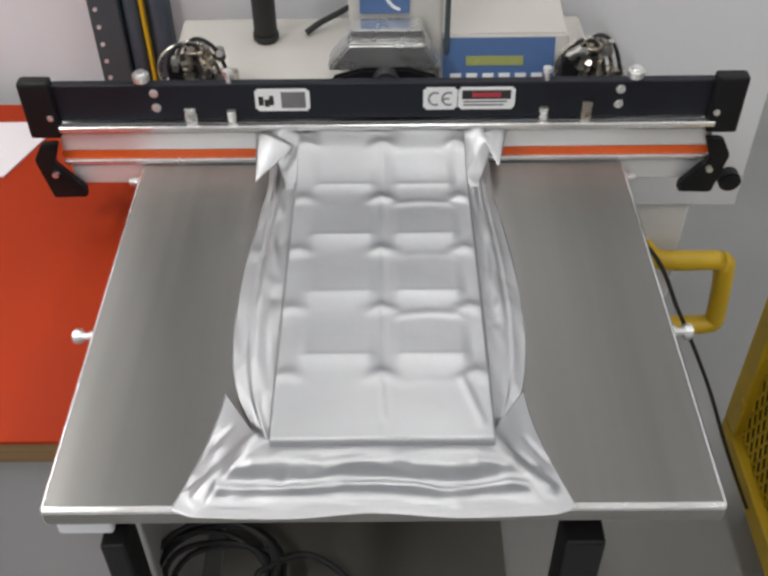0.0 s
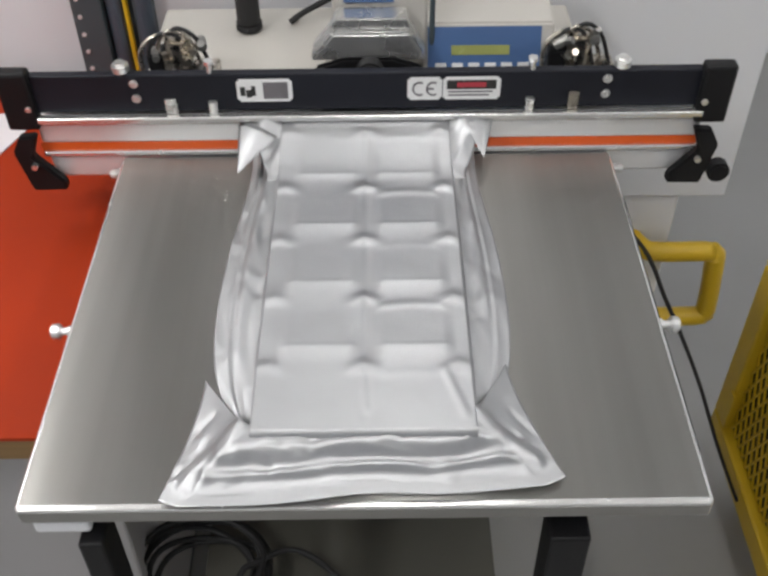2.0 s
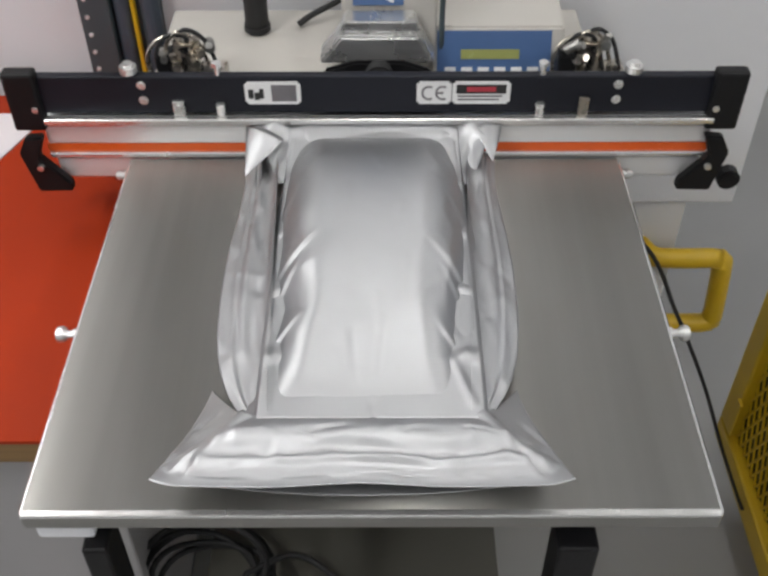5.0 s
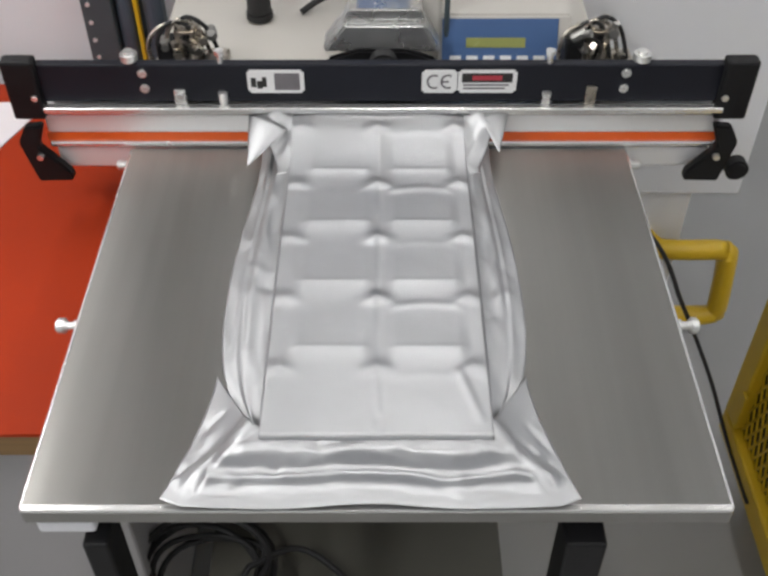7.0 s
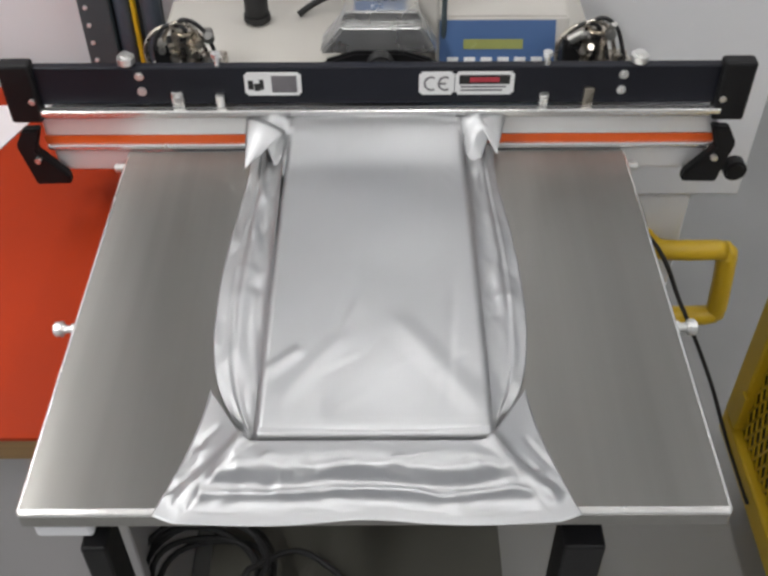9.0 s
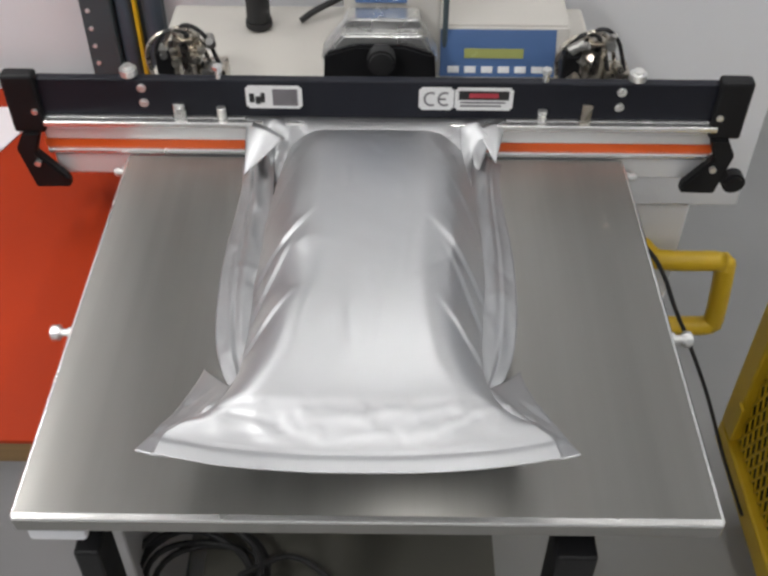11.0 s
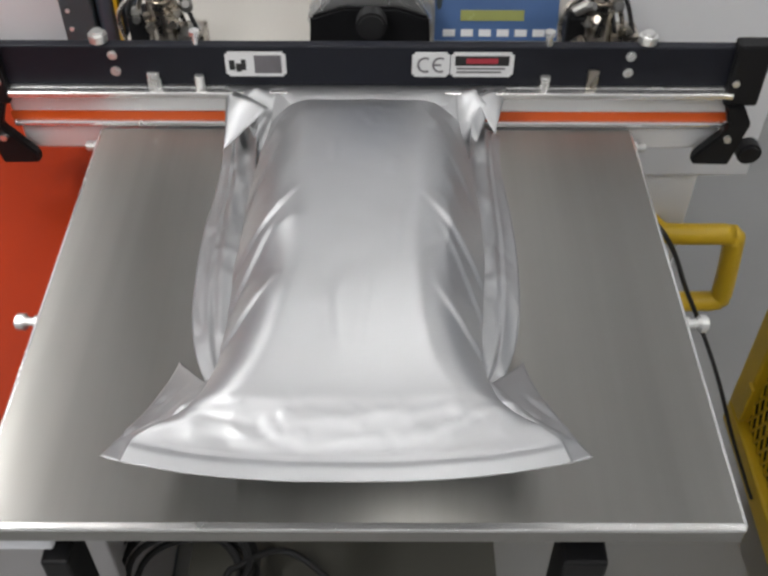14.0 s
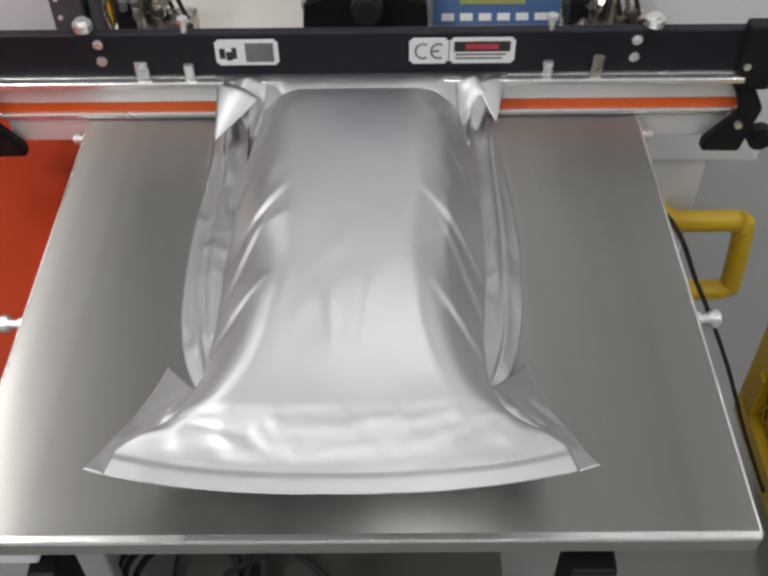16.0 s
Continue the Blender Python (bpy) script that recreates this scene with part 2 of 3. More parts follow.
# ---- white cabinet behind the machine ----
def cabinet():
    root = new("white_cabinet")
    root.location = (0, 0.86, 0)
    part("upper_body", box(-2.0, 0.62, 0, 0.5, 0.50, 1.55, 0.004), M_WHITE, root)
    part("lower_body", box(-2.0, 0.545, 0.012, 0.48, 0.0, 0.498, 0.004), M_WHITE, root)
    tagged(root, "tall white painted metal cabinet behind the machine", "cabinet")
    h = new("yellow_handle")
    h.location = (0, 0.86, 0)
    pts = arc([(0.47, 0.025, 0.398), (0.49, -0.02, 0.398), (0.52, -0.03, 0.398), (0.60, -0.03, 0.398)], 5) + arc([(0.614, -0.03, 0.395), (0.622, -0.03, 0.382), (0.634, -0.03, 0.25), (0.628, -0.03, 0.236)], 4) + arc([(0.614, -0.03, 0.232), (0.54, -0.03, 0.232), (0.51, -0.02, 0.232), (0.49, 0.025, 0.232)], 5)
    part("grip", tube(pts, 0.0185, 12), M_YELLOW, h, smooth=True)
    tagged(h, "yellow painted bent tube handle beside the cabinet", "handle")
    return root


cabinet()


# ---- orange table at the side ----
def table():
    root = new("work_table")
    root.location = (0, 0, 0)
    part("tabletop", box(-1.7, -0.28, 0.152, 0.81, 0.747, 0.752), M_ORANGE_TOP, root, "orange laminate top")
    part("board", box(-1.7, -0.28, 0.153, 0.81, 0.715, 0.7465), M_PLY, root, "brown plywood board edge")
    part("base_panel", box(-1.66, -0.30, 0.185, 0.205, 0.10, 0.7145, 0.003), M_PANEL, root, "pale grey laminate front panel")
    part("plinth", box(-1.64, -0.33, 0.235, 0.78, 0.0, 0.098, 0.003), M_SLATE, root)
    for x in (-1.65, -0.32):
        part("side_panel", box(x - 0.009, x + 0.009, 0.207, 0.79, 0.10, 0.7145, 0.002), M_PANEL, root)
    tagged(root, "work table with an orange laminate top and plywood edge", "table")
    bm = bmesh.new()
    vs = [bm.verts.new(p) for p in ((-1.2, 0.62, 0.7525), (-0.535, 0.62, 0.7525), (-0.485, 0.757, 0.7525), (-1.2, 0.757, 0.7525))]
    f = bm.faces.new(vs)
    e = bmesh.ops.extrude_face_region(bm, geom=[f])
    bmesh.ops.translate(bm, vec=(0, 0, 0.002), verts=[v for v in e["geom"] if isinstance(v, bmesh.types.BMVert)])
    tagged(part("paper_sheet", bm, M_PAPER), "pinkish white sheet lying on the orange table", "paper")


table()


# ---- machine stand and tray ----
def tray():
    root = new("steel_tray")
    root.location = (0, 0.25, H)
    part("plate", box(-0.30, 0.30, -0.25, 0.2605, -0.004, 0.0, 0.0015), M_STEEL, root, "brushed stainless steel plate")
    # shade below the tray edge, put into the lip's darker colour
    part("front_lip", box(-0.30, 0.30, -0.2525, -0.246, -0.019, -0.0035, 0.0012, 2), M_STEEL_DARK, root)
    # strip in brighter steel for the highlight along the front edge
    part("front_bead", box(-0.30, 0.30, -0.2535, -0.2460, -0.0034, 0.0005, 0.0015, 3), M_STEEL_EDGE, root, "rounded front edge, its highlight put in as brighter steel")
    for s in (-1, 1):
        part("side_lip", box(min(s * 0.297, s * 0.3025), max(s * 0.297, s * 0.3025), -0.25, 0.2605, -0.024, -0.0005, 0.002, 3), M_STEEL_EDGE, root)
        for y, r, d in ((-0.027, 0.0085, 0.0), (0.243, 0.0060, -0.008)):
            bm = cyl(pose(s * (0.310 + d / 2), y, -0.012, 0, 90), 0.0045, 0.016 + d, 12)
            bm = cyl(pose(s * (0.320 + d), y, -0.012, 0, 90), r, 0.010, 16, 0.002, bm=bm)
            bm = cyl(pose(s * 0.305, y, -0.012, 0, 90), 0.0065, 0.004, 16, bm=bm)
            part("thumb_screw", bm, M_CHROME, root, smooth=False)
    part("side_guard", box(0.306, 0.324, -0.16, 0.235, -0.058, -0.052, 0.001), M_PLASTIC, root, "dark steel side angle")
    part("underframe", box(-0.27, 0.305, -0.21, 0.24, -0.075, -0.026, 0.003), M_SLATE, root)
    part("corner_bracket", box(-0.296, -0.245, -0.246, -0.20, -0.046, -0.026, 0.004), M_WHITE, root, "white plastic corner foot")
    tagged(root, "flat brushed stainless steel tray in front of the sealing bar", "tray")


def stand():
    root = new("machine_stand")
    root.location = (0, 0.3, 0)
    for x, y in ((0.190, -0.27), (-0.255, -0.27), (0.190, 0.42), (-0.255, 0.42)):
        h = 0.019 if x > 0 else 0.012
        part("leg", box(x - h, x + h, y - 0.02, y + 0.02, 0.004, 0.774, 0.003), M_PLASTIC, root, "black square steel leg")
    part("shelf", box(-0.235, 0.17, -0.24, 0.40, 0.32, 0.34, 0.003), M_SHELF, root, "grey lower shelf")
    tagged(root, "black steel stand carrying the sealing machine", "stand")


tray()
stand()


def cable_coil():
    pts = []
    for i in range(7 * 26):
        a = 2 * math.pi * i / 26
        r = 0.082 + 0.013 * math.sin(a * 0.37 + 1) + 0.006 * math.sin(a * 1.31)
        pts.append((-0.235 + 0.010 * math.sin(a * 0.23) + r * math.cos(a), 0.215 + 0.8 * r * math.sin(a), 0.352 + 0.012 * (1 + math.sin(a * 0.45)) + 0.0007 * i / 4 + 0.006 * math.sin(2.3 * a)))
    pts += [tuple(q) for q in arc([pts[-1], (-0.11, 0.24, 0.385), (-0.05, 0.21, 0.368), (-0.01, 0.17, 0.346), (0.04, 0.13, 0.345)], 6)][1:]
    tagged(part("cable_coil", tube(pts, 0.0045, 7), M_RUBBER, smooth=True), "coiled black mains cable lying under the tray", "cable")


cable_coil()


# ---- sealing machine ----
def machine():
    root = new("sealing_machine")
    root.location = (0, 0.6, 0.78)
    L = lambda x0, x1, y0, y1, z0, z1, b=0.0: box(x0, x1, y0 - 0.6, y1 - 0.6, z0 - 0.78, z1 - 0.78, b)
    part("housing", L(-0.285, 0.285, 0.60, 0.80, 0.778, 0.900, 0.006), M_BEIGE, root, "beige powder-coated steel housing")
    # lower jaw
    part("jaw_beam", L(-0.398, 0.408, 0.512, 0.575, 0.8712, 0.908, 0.004), M_ALU, root, "bright aluminium jaw profile")
    # added bright strip that imitates the highlight on the beam's top edge
    part("jaw_glint", L(-0.398, 0.408, 0.5060, 0.5118, 0.8995, 0.9085, 0.0025), M_STEEL_EDGE, root)
    part("silicone_strip", L(-0.400, 0.410, 0.514, 0.57, 0.8597, 0.8710), M_ORANGE, root, "orange silicone sealing strip")
    part("jaw_rail", L(-0.398, 0.408, 0.5095, 0.575, 0.8525, 0.8595, 0.002), M_STEEL_EDGE, root)
    part("jaw_base", L(-0.394, 0.404, 0.516, 0.575, 0.818, 0.8523, 0.003), M_ALU, root)
    for s in (-1, 1):
        o = 0.0
        out = [(s * 0.418 + o, 0.890 - 0.78), (s * 0.396 + o, 0.892 - 0.78), (s * 0.407 + o, 0.862 - 0.78), (s * 0.376 + o, 0.824 - 0.78), (s * 0.376 + o, 0.812 - 0.78), (s * 0.418 + o, 0.811 - 0.78), (s * 0.430 + o, 0.868 - 0.78)]
        part("arm", prism(out if s < 0 else out[::-1], -0.105, -0.091, 0.002), M_PLASTIC, root, "black plastic end bracket")
        part("arm_pin", cyl(pose(s * 0.407 + o, -0.107, 0.07, 90), 0.004, 0.006, 10), M_CHROME, root)
    part("knob", cyl(pose(0.440, -0.095, 0.045, 90), 0.014, 0.02, 20, 0.003), M_PLASTIC, root, "round black clamping knob")
    tagged(root, "nozzle vacuum sealing machine with aluminium jaw and orange strip", "machine")
    return root


def upper_bar():
    root = new("pressure_bar")
    root.location = (0, 0.52, 0.945)
    part("web", box(-0.392, 0.402, 0.0015, 0.030, -0.027, -0.006, 0.002), M_BLACK, root)
    part("beam", box(-0.392, 0.402, -0.012, 0.001, -0.027, 0.022, 0.002), M_BLACK, root, "black anodised aluminium beam")
    for s in (-1, 1):
        x = s * 0.410 + 0.002
        part("end_block", box(x - 0.019, x + 0.019, -0.022, -0.002, -0.046, 0.031, 0.004), M_PLASTIC, root, "black plastic end block")
        part("screw", cyl(pose(x - s * 0.012, -0.0225, -0.016, 90), 0.004, 0.004, 10, 0.001), M_CHROME, root)
    part("clamp_lip", box(-0.390, 0.402, -0.0235, -0.0125, -0.0365, -0.0285, 0.002, 3), M_STEEL_EDGE, root, "bright aluminium clamping lip")
    # fixings along the front
    for x in (-0.269, 0.283):
        for z in (0.012, -0.008):
            part("screw", cyl(pose(x, -0.0135, z, 90), 0.0055, 0.005, 14, 0.0015), M_CHROME, root)
    for x in (-0.180, 0.195):
        bm = cyl(pose(x, -0.006, 0.022), 0.004, 0.030, 12)
        bm = cyl(pose(x, -0.006, 0.035), 0.006, 0.005, 6, bm=bm)
        part("guide_bolt", bm, M_CHROME, root)
        part("guide_pin", cyl(pose(x, -0.014, -0.020), 0.0055, 0.016, 12, 0.001), M_CHROME, root)
    bm = box(-0.236, -0.222, -0.017, -0.0122, -0.028, -0.008, 0.001)
    bm = cyl(pose(-0.229, -0.0185, -0.016, 90), 0.004, 0.005, 12, bm=bm)
    part("clip", bm, M_CHROME, root)
    part("clip", box(0.240, 0.252, -0.017, -0.0122, -0.028, -0.004, 0.001), M_NICKEL, root)
    for x in (-0.283, 0.300):
        part("cap_nut", cyl(pose(x, -0.004, 0.028), 0.010, 0.016, 16, 0.004), M_CHROME, root)
    # labels
    y = -0.0129

    def flat(name, x0, x1, z0, z1, d, mat, parent, label=""):
        return part(name, box(x0, x1, y - 0.0004 - d, y + 0.0006, z0, z1), mat, parent, label)

    def plate(name, x0, x1, z0, z1, label):
        bm = box(x0, x1, y - 0.0004, y + 0.0008, z0, z1)
        edges = [e for e in bm.edges if abs(e.verts[0].co.x - e.verts[1].co.x) < 1e-6 and abs(e.verts[0].co.z - e.verts[1].co.z) < 1e-6]
        bmesh.ops.bevel(bm, geom=edges, offset=0.003, segments=3, affect="EDGES")
        return part(name, bm, M_LABEL, root, label)

    a = plate("safety_label", -0.150, -0.085, -0.014, 0.016, "white safety label with pictogram and grey field")
    flat("field", -0.119, -0.090, -0.010, 0.012, 0.0003, M_GREYINK, a)
    for dx, dz, w, h in ((0.004, -0.006, 0.006, 0.012), (0.011, -0.008, 0.006, 0.010), (0.017, -0.006, 0.005, 0.013)):
        flat("pictogram", -0.150 + dx, -0.150 + dx + w, dz, dz + h, 0.0003, M_INK, a)
    b = plate("mark_label", 0.050, 0.0905, -0.014, 0.016, "white label with two dark letters")
    c = plate("warning_label", 0.0915, 0.159, -0.014, 0.016, "white warning label with a red and black bar")
    for k, cx in enumerate((0.064, 0.080)):
        pts = [(cx + 0.0075 * math.cos(t), y - 0.0006, 0.001 + 0.0085 * math.sin(t)) for t in [radians(60 + 240 * i / 12) for i in range(13)]]
        bm = tube(pts, 0.0012, 6)
        if k:
            bm = box(cx - 0.007, cx + 0.001, y - 0.0012, y, 0.0, 0.002, bm=bm)
        part("letter", bm, M_GREYINK, b)
    flat("bar", 0.096, 0.154, 0.000, 0.012, 0.0003, M_INK, c)
    flat("stripe", 0.108, 0.142, 0.003, 0.009, 0.0007, M_REDINK, c, "dark red stripe")
    for z, x1 in ((-0.0045, 0.150), (-0.009, 0.146)):
        flat("text_line", 0.098, x1, z, z + 0.0022, 0.0003, M_GREYINK, c)
    tagged(root, "black anodised pressure bar with labels and end blocks", "bar")
    return root


machine()
BAR = upper_bar()


def valve_unit(x, seed):
    """Pneumatic fittings with hoses behind the bar."""
    rnd = random.Random(seed)
    root = new("pneumatic_fittings")
    root.location = (x, 0.590, 0.893)
    part("cylinder", cyl(pose(0.0, 0.0, 0.040), 0.017, 0.080, 18, 0.003), M_NICKEL, root, "nickel cylinder")
    part("valve_block", box(-0.038, -0.016, -0.016, 0.014, 0.0, 0.062, 0.003), M_PLASTIC, root)
    part("flange", box(0.014, 0.046, -0.018, 0.016, 0.0, 0.040, 0.003), M_NICKEL, root)
    for k in range(8):
        p = (rnd.uniform(-0.032, 0.036), rnd.uniform(-0.024, 0.0), rnd.uniform(0.030, 0.076))
        bm = cyl(pose(*p, rnd.uniform(0, 90), rnd.uniform(0, 90)), 0.0065, 0.020, 12, 0.001)
        bm = cyl(pose(p[0], p[1], p[2], 90 * rnd.random(), 90 * rnd.random()), 0.0045, 0.032, 10, bm=bm)
        part("elbow_fitting", bm, M_STEEL_DARK if k % 2 else M_NICKEL, root)
    for k in range(4):
        a = -0.040 + 0.010 * k
        pts = arc([(a, -0.012, 0.01), (a - 0.006, -0.016 + 0.004 * k, 0.06), (a + 0.010, -0.01, 0.082 + 0.004 * k), (a + 0.034, -0.008, 0.080), (a + 0.050, -0.010, 0.035)], 6)
        part("hose", tube(pts, 0.0026, 8), M_RUBBER if k % 2 else M_NICKEL, root, smooth=True)
    tagged(root, "cluster of nickel pneumatic fittings with small black hoses", "fittings", group="pneumatic fittings")


valve_unit(-0.228, 3)
valve_unit(0.262, 8)


def column():
    root = new("nozzle_column")
    root.location = (0.004, 0.66, 0.900)
    part("tower", box(-0.044, 0.074, -0.03, 0.06, 0.0, 0.26, 0.004), M_BEIGE, root)
    part("front_plate", box(-0.030, 0.032, -0.034, -0.0302, 0.094, 0.25, 0.001), M_BLUE, root, "blue film label")
    lab = [o for o in root.children if o.name.startswith("front_plate")][0]
    pts = [(-0.020 + 0.040 * t, -0.0345, 0.175 - 0.075 * math.sin(1.5 * t) ** 0.8) for t in [k / 12 for k in range(13)]]
    part("swoosh", tube(pts, 0.0022, 6), M_LABEL, lab, "white curved line")
    part("text_block", box(-0.006, 0.020, -0.0352, -0.0342, 0.125, 0.18), M_PALEBLUE, lab, "pale blue field")
    bm = prism([(-0.072, 0.038), (0.072, 0.038), (0.050, 0.074), (-0.044, 0.074)], -0.075, -0.031, 0.003)
    part("hood", bm, M_CHROME, root, "polished steel nozzle hood")
    part("hood_cap", prism([(-0.046, 0.0745), (0.052, 0.0745), (0.046, 0.090), (-0.038, 0.090)], -0.066, -0.035, 0.002), M_CHROME, root)
    collar = part("nozzle_block", prism([(-0.07, -0.030), (0.07, -0.030), (0.066, 0.034), (0.03, 0.046), (-0.03, 0.046), (-0.066, 0.034)], -0.085, -0.0755, 0.003), M_PLASTIC, root, "black nozzle block")
    part("nozzle", cyl(pose(0.002, -0.092, 0.032, 90), 0.017, 0.022, 24, 0.003), M_RUBBER, collar, "black nozzle opening")
    part("rod", cyl(pose(0.080, -0.03, 0.125), 0.0035, 0.25, 12), M_SLATE, root)
    tagged(root, "beige nozzle column with polished hood and blue label", "column")
    return collar


def control_box():
    root = new("control_box")
    root.location = (0.149, 0.66, 0.897)
    bm = bmesh.new()
    prof = [(-0.045, 0.0), (-0.022, 0.062), (0.10, 0.070), (0.10, 0.0)]
    a = [bm.verts.new((-0.074, y, z)) for y, z in prof]
    f = bm.faces.new(a)
    e = bmesh.ops.extrude_face_region(bm, geom=[f])
    bmesh.ops.translate(bm, vec=(0.165, 0, 0), verts=[v for v in e["geom"] if isinstance(v, bmesh.types.BMVert)])
    bmesh.ops.bevel(bm, geom=bm.edges[:], offset=0.003, segments=2, affect="EDGES")
    part("body", bm, M_BEIGE, root)
    tilt = pose(0.0, -0.0345, 0.031, -20.4)
    def on_face(name, x0, x1, z0, z1, d, mat, label="", parent=None):
        b = box(x0, x1, -d, 0.0005, z0, z1)
        bmesh.ops.transform(b, matrix=tilt, verts=b.verts[:])
        return part(name, b, mat, parent or root, label)
    p = on_face("panel", -0.070, 0.074, -0.029, 0.029, 0.0012, M_BLUE, "blue membrane control panel")
    on_face("display", -0.040, 0.034, -0.006, 0.006, 0.0020, M_LCD, "green character display", p)
    for k in range(6):
        on_face("key", -0.060 + 0.021 * k, -0.046 + 0.021 * k, -0.024, -0.016, 0.0022, M_LABEL, "white key", p)
    tagged(root, "beige control box with blue panel, display and keys", "control box")


NOZZLE = column()
control_box()


def back_details():
    bm = cyl(pose(-0.160, 0.735, 0.975), 0.016, 0.130, 20, 0.003)
    bm = cyl(pose(-0.160, 0.735, 0.908), 0.018, 0.014, 20, 0.003, bm=bm)
    tagged(part("black_post", bm, M_RUBBER), "short black rubber post on the housing", "post")
    bm = tube(arc([(-0.105, 0.745, 0.905), (-0.085, 0.755, 0.915), (-0.050, 0.775, 0.925), (-0.01, 0.80, 0.94)]), 0.0045, 8)
    tagged(part("black_cable", bm, M_RUBBER, smooth=True), "short black cable lying on the housing", "cable")
    bm = tube(arc([(0.295, 0.43, 0.800), (0.335, 0.445, 0.765), (0.37, 0.458, 0.709), (0.40, 0.463, 0.643), (0.44, 0.477, 0.561), (0.485, 0.465, 0.465), (0.54, 0.46, 0.33), (0.588, 0.45, 0.22), (0.602, 0.44, 0.19)]), 0.003, 8)
    tagged(part("hanging_cable", bm, M_RUBBER, smooth=True), "thin black cable hanging from the tray to the yellow cage", "cable")


back_details()


def slotted_post():
    root = new("slotted_post")
    root.location = (-0.37, 0.835, 0.0)
    part("upright", box(-0.056, -0.012, -0.02, 0.02, 0, 1.45, 0.002), M_SLATE, root, "dark slotted steel upright")
    for k in range(12):
        part("rivet", cyl(pose(-0.045, -0.021, 0.74 + 0.028 * k, 90), 0.0032, 0.003, 10), M_ALU, root)
    part("channel", box(-0.012, 0.056, 0.012, 0.02, 0, 1.45, 0.001), M_SLATE, root)
    part("conduit", cyl(pose(0.002, 0, 0.725), 0.013, 1.45, 16), M_GREYBLUE, root)
    part("yellow_strip", box(0.017, 0.0225, -0.012, 0.0, 0, 1.45, 0.001), M_YELLOW, root, "narrow yellow strip")
    part("conduit", cyl(pose(0.042, 0.004, 0.725), 0.015, 1.45, 16), M_GREYBLUE, root)
    tagged(root, "dark slotted upright with conduits and yellow strip", "post")


slotted_post()


def yellow_cage():
    root = new("mesh_cage")
    root.location = (0.62, 0.3, 0)
    b = lambda y0, y1, z0, z1: box(-0.015, 0.015, y0, y1, z0, z1, 0.004)
    part("rail", b(-0.40, 0.32, 0.165, 0.215), M_YELLOW, root)
    part("rail", b(-0.40, 0.32, 0.56, 0.60), M_YELLOW, root)
    part("upright", b(0.27, 0.32, 0.217, 0.558), M_YELLOW, root)
    part("upright", b(-0.40, -0.36, 0.217, 0.558), M_YELLOW, root)
    for y in (0.24, -0.36):
        part("foot", box(0.06, 0.09, y - 0.015, y + 0.015, 0.0, 0.18, 0.004), M_YELLOW, root)
    part("base_plate", box(0.016, 0.30, -0.39, 0.31, 0.18, 0.20, 0.003), M_YELLOW, root)
    part("latch", box(-0.021, -0.0155, 0.255, 0.275, 0.235, 0.315, 0.002), M_YELLOW, root, "narrow yellow latch plate")
    # black sheet in place of the shade behind the mesh
    part("cage_shade", box(0.004, 0.010, -0.36, 0.27, 0.217, 0.558), M_PLASTIC, root, "black sheet standing in for the shade inside the cage")
    own = bmesh.new()
    lo, hi, z0, z1, run = -0.36, 0.27, 0.217, 0.558, 0.15
    for s in (-1, 1):
        for k in range(-10, 40):
            a = lo + k * 0.021
            ends = []
            for y in ((a, a + s * run)):
                ends.append(min(hi, max(lo, y)))
            if abs(ends[0] - ends[1]) < 0.004:
                continue
            za, zb = (mix(z0, z1, (y - a) / (s * run)) for y in ends)
            vs = [own.verts.new((0.0, y + w, z)) for y, z, w in ((ends[0], za, -0.002), (ends[0], za, 0.002), (ends[1], zb, 0.002), (ends[1], zb, -0.002))]
            f = own.faces.new(vs)
            e = bmesh.ops.extrude_face_region(own, geom=[f])
            bmesh.ops.translate(own, vec=(0.003, 0, 0), verts=[v for v in e["geom"] if isinstance(v, bmesh.types.BMVert)])
    part("mesh_panel", own, M_YELLOW, root, "yellow expanded metal mesh")
    tagged(root, "yellow steel cage with expanded metal mesh side", "cage")


yellow_cage()


# ---- the foil bag ----
E0 = Vector((0, 0.25, H))


def curve(points, x):
    """A smooth curve through a few (x, value) pairs in rising order."""
    if x <= points[0][0]:
        return points[0][1]
    if x >= points[-1][0]:
        return points[-1][1]
    k = max(i for i in range(len(points) - 1) if points[i][0] <= x)
    slope = lambda i: 0.0 if i in (0, len(points) - 1) else (points[i + 1][1] - points[i - 1][1]) / (points[i + 1][0] - points[i - 1][0])
    (xa, a), (xb, b) = points[k], points[k + 1]
    h = xb - xa
    t = (x - xa) / h
    return a * (1 + 2 * t) * (1 - t) ** 2 + slope(k) * h * t * (1 - t) ** 2 + b * t * t * (3 - 2 * t) + slope(k + 1) * h * t * t * (t - 1)


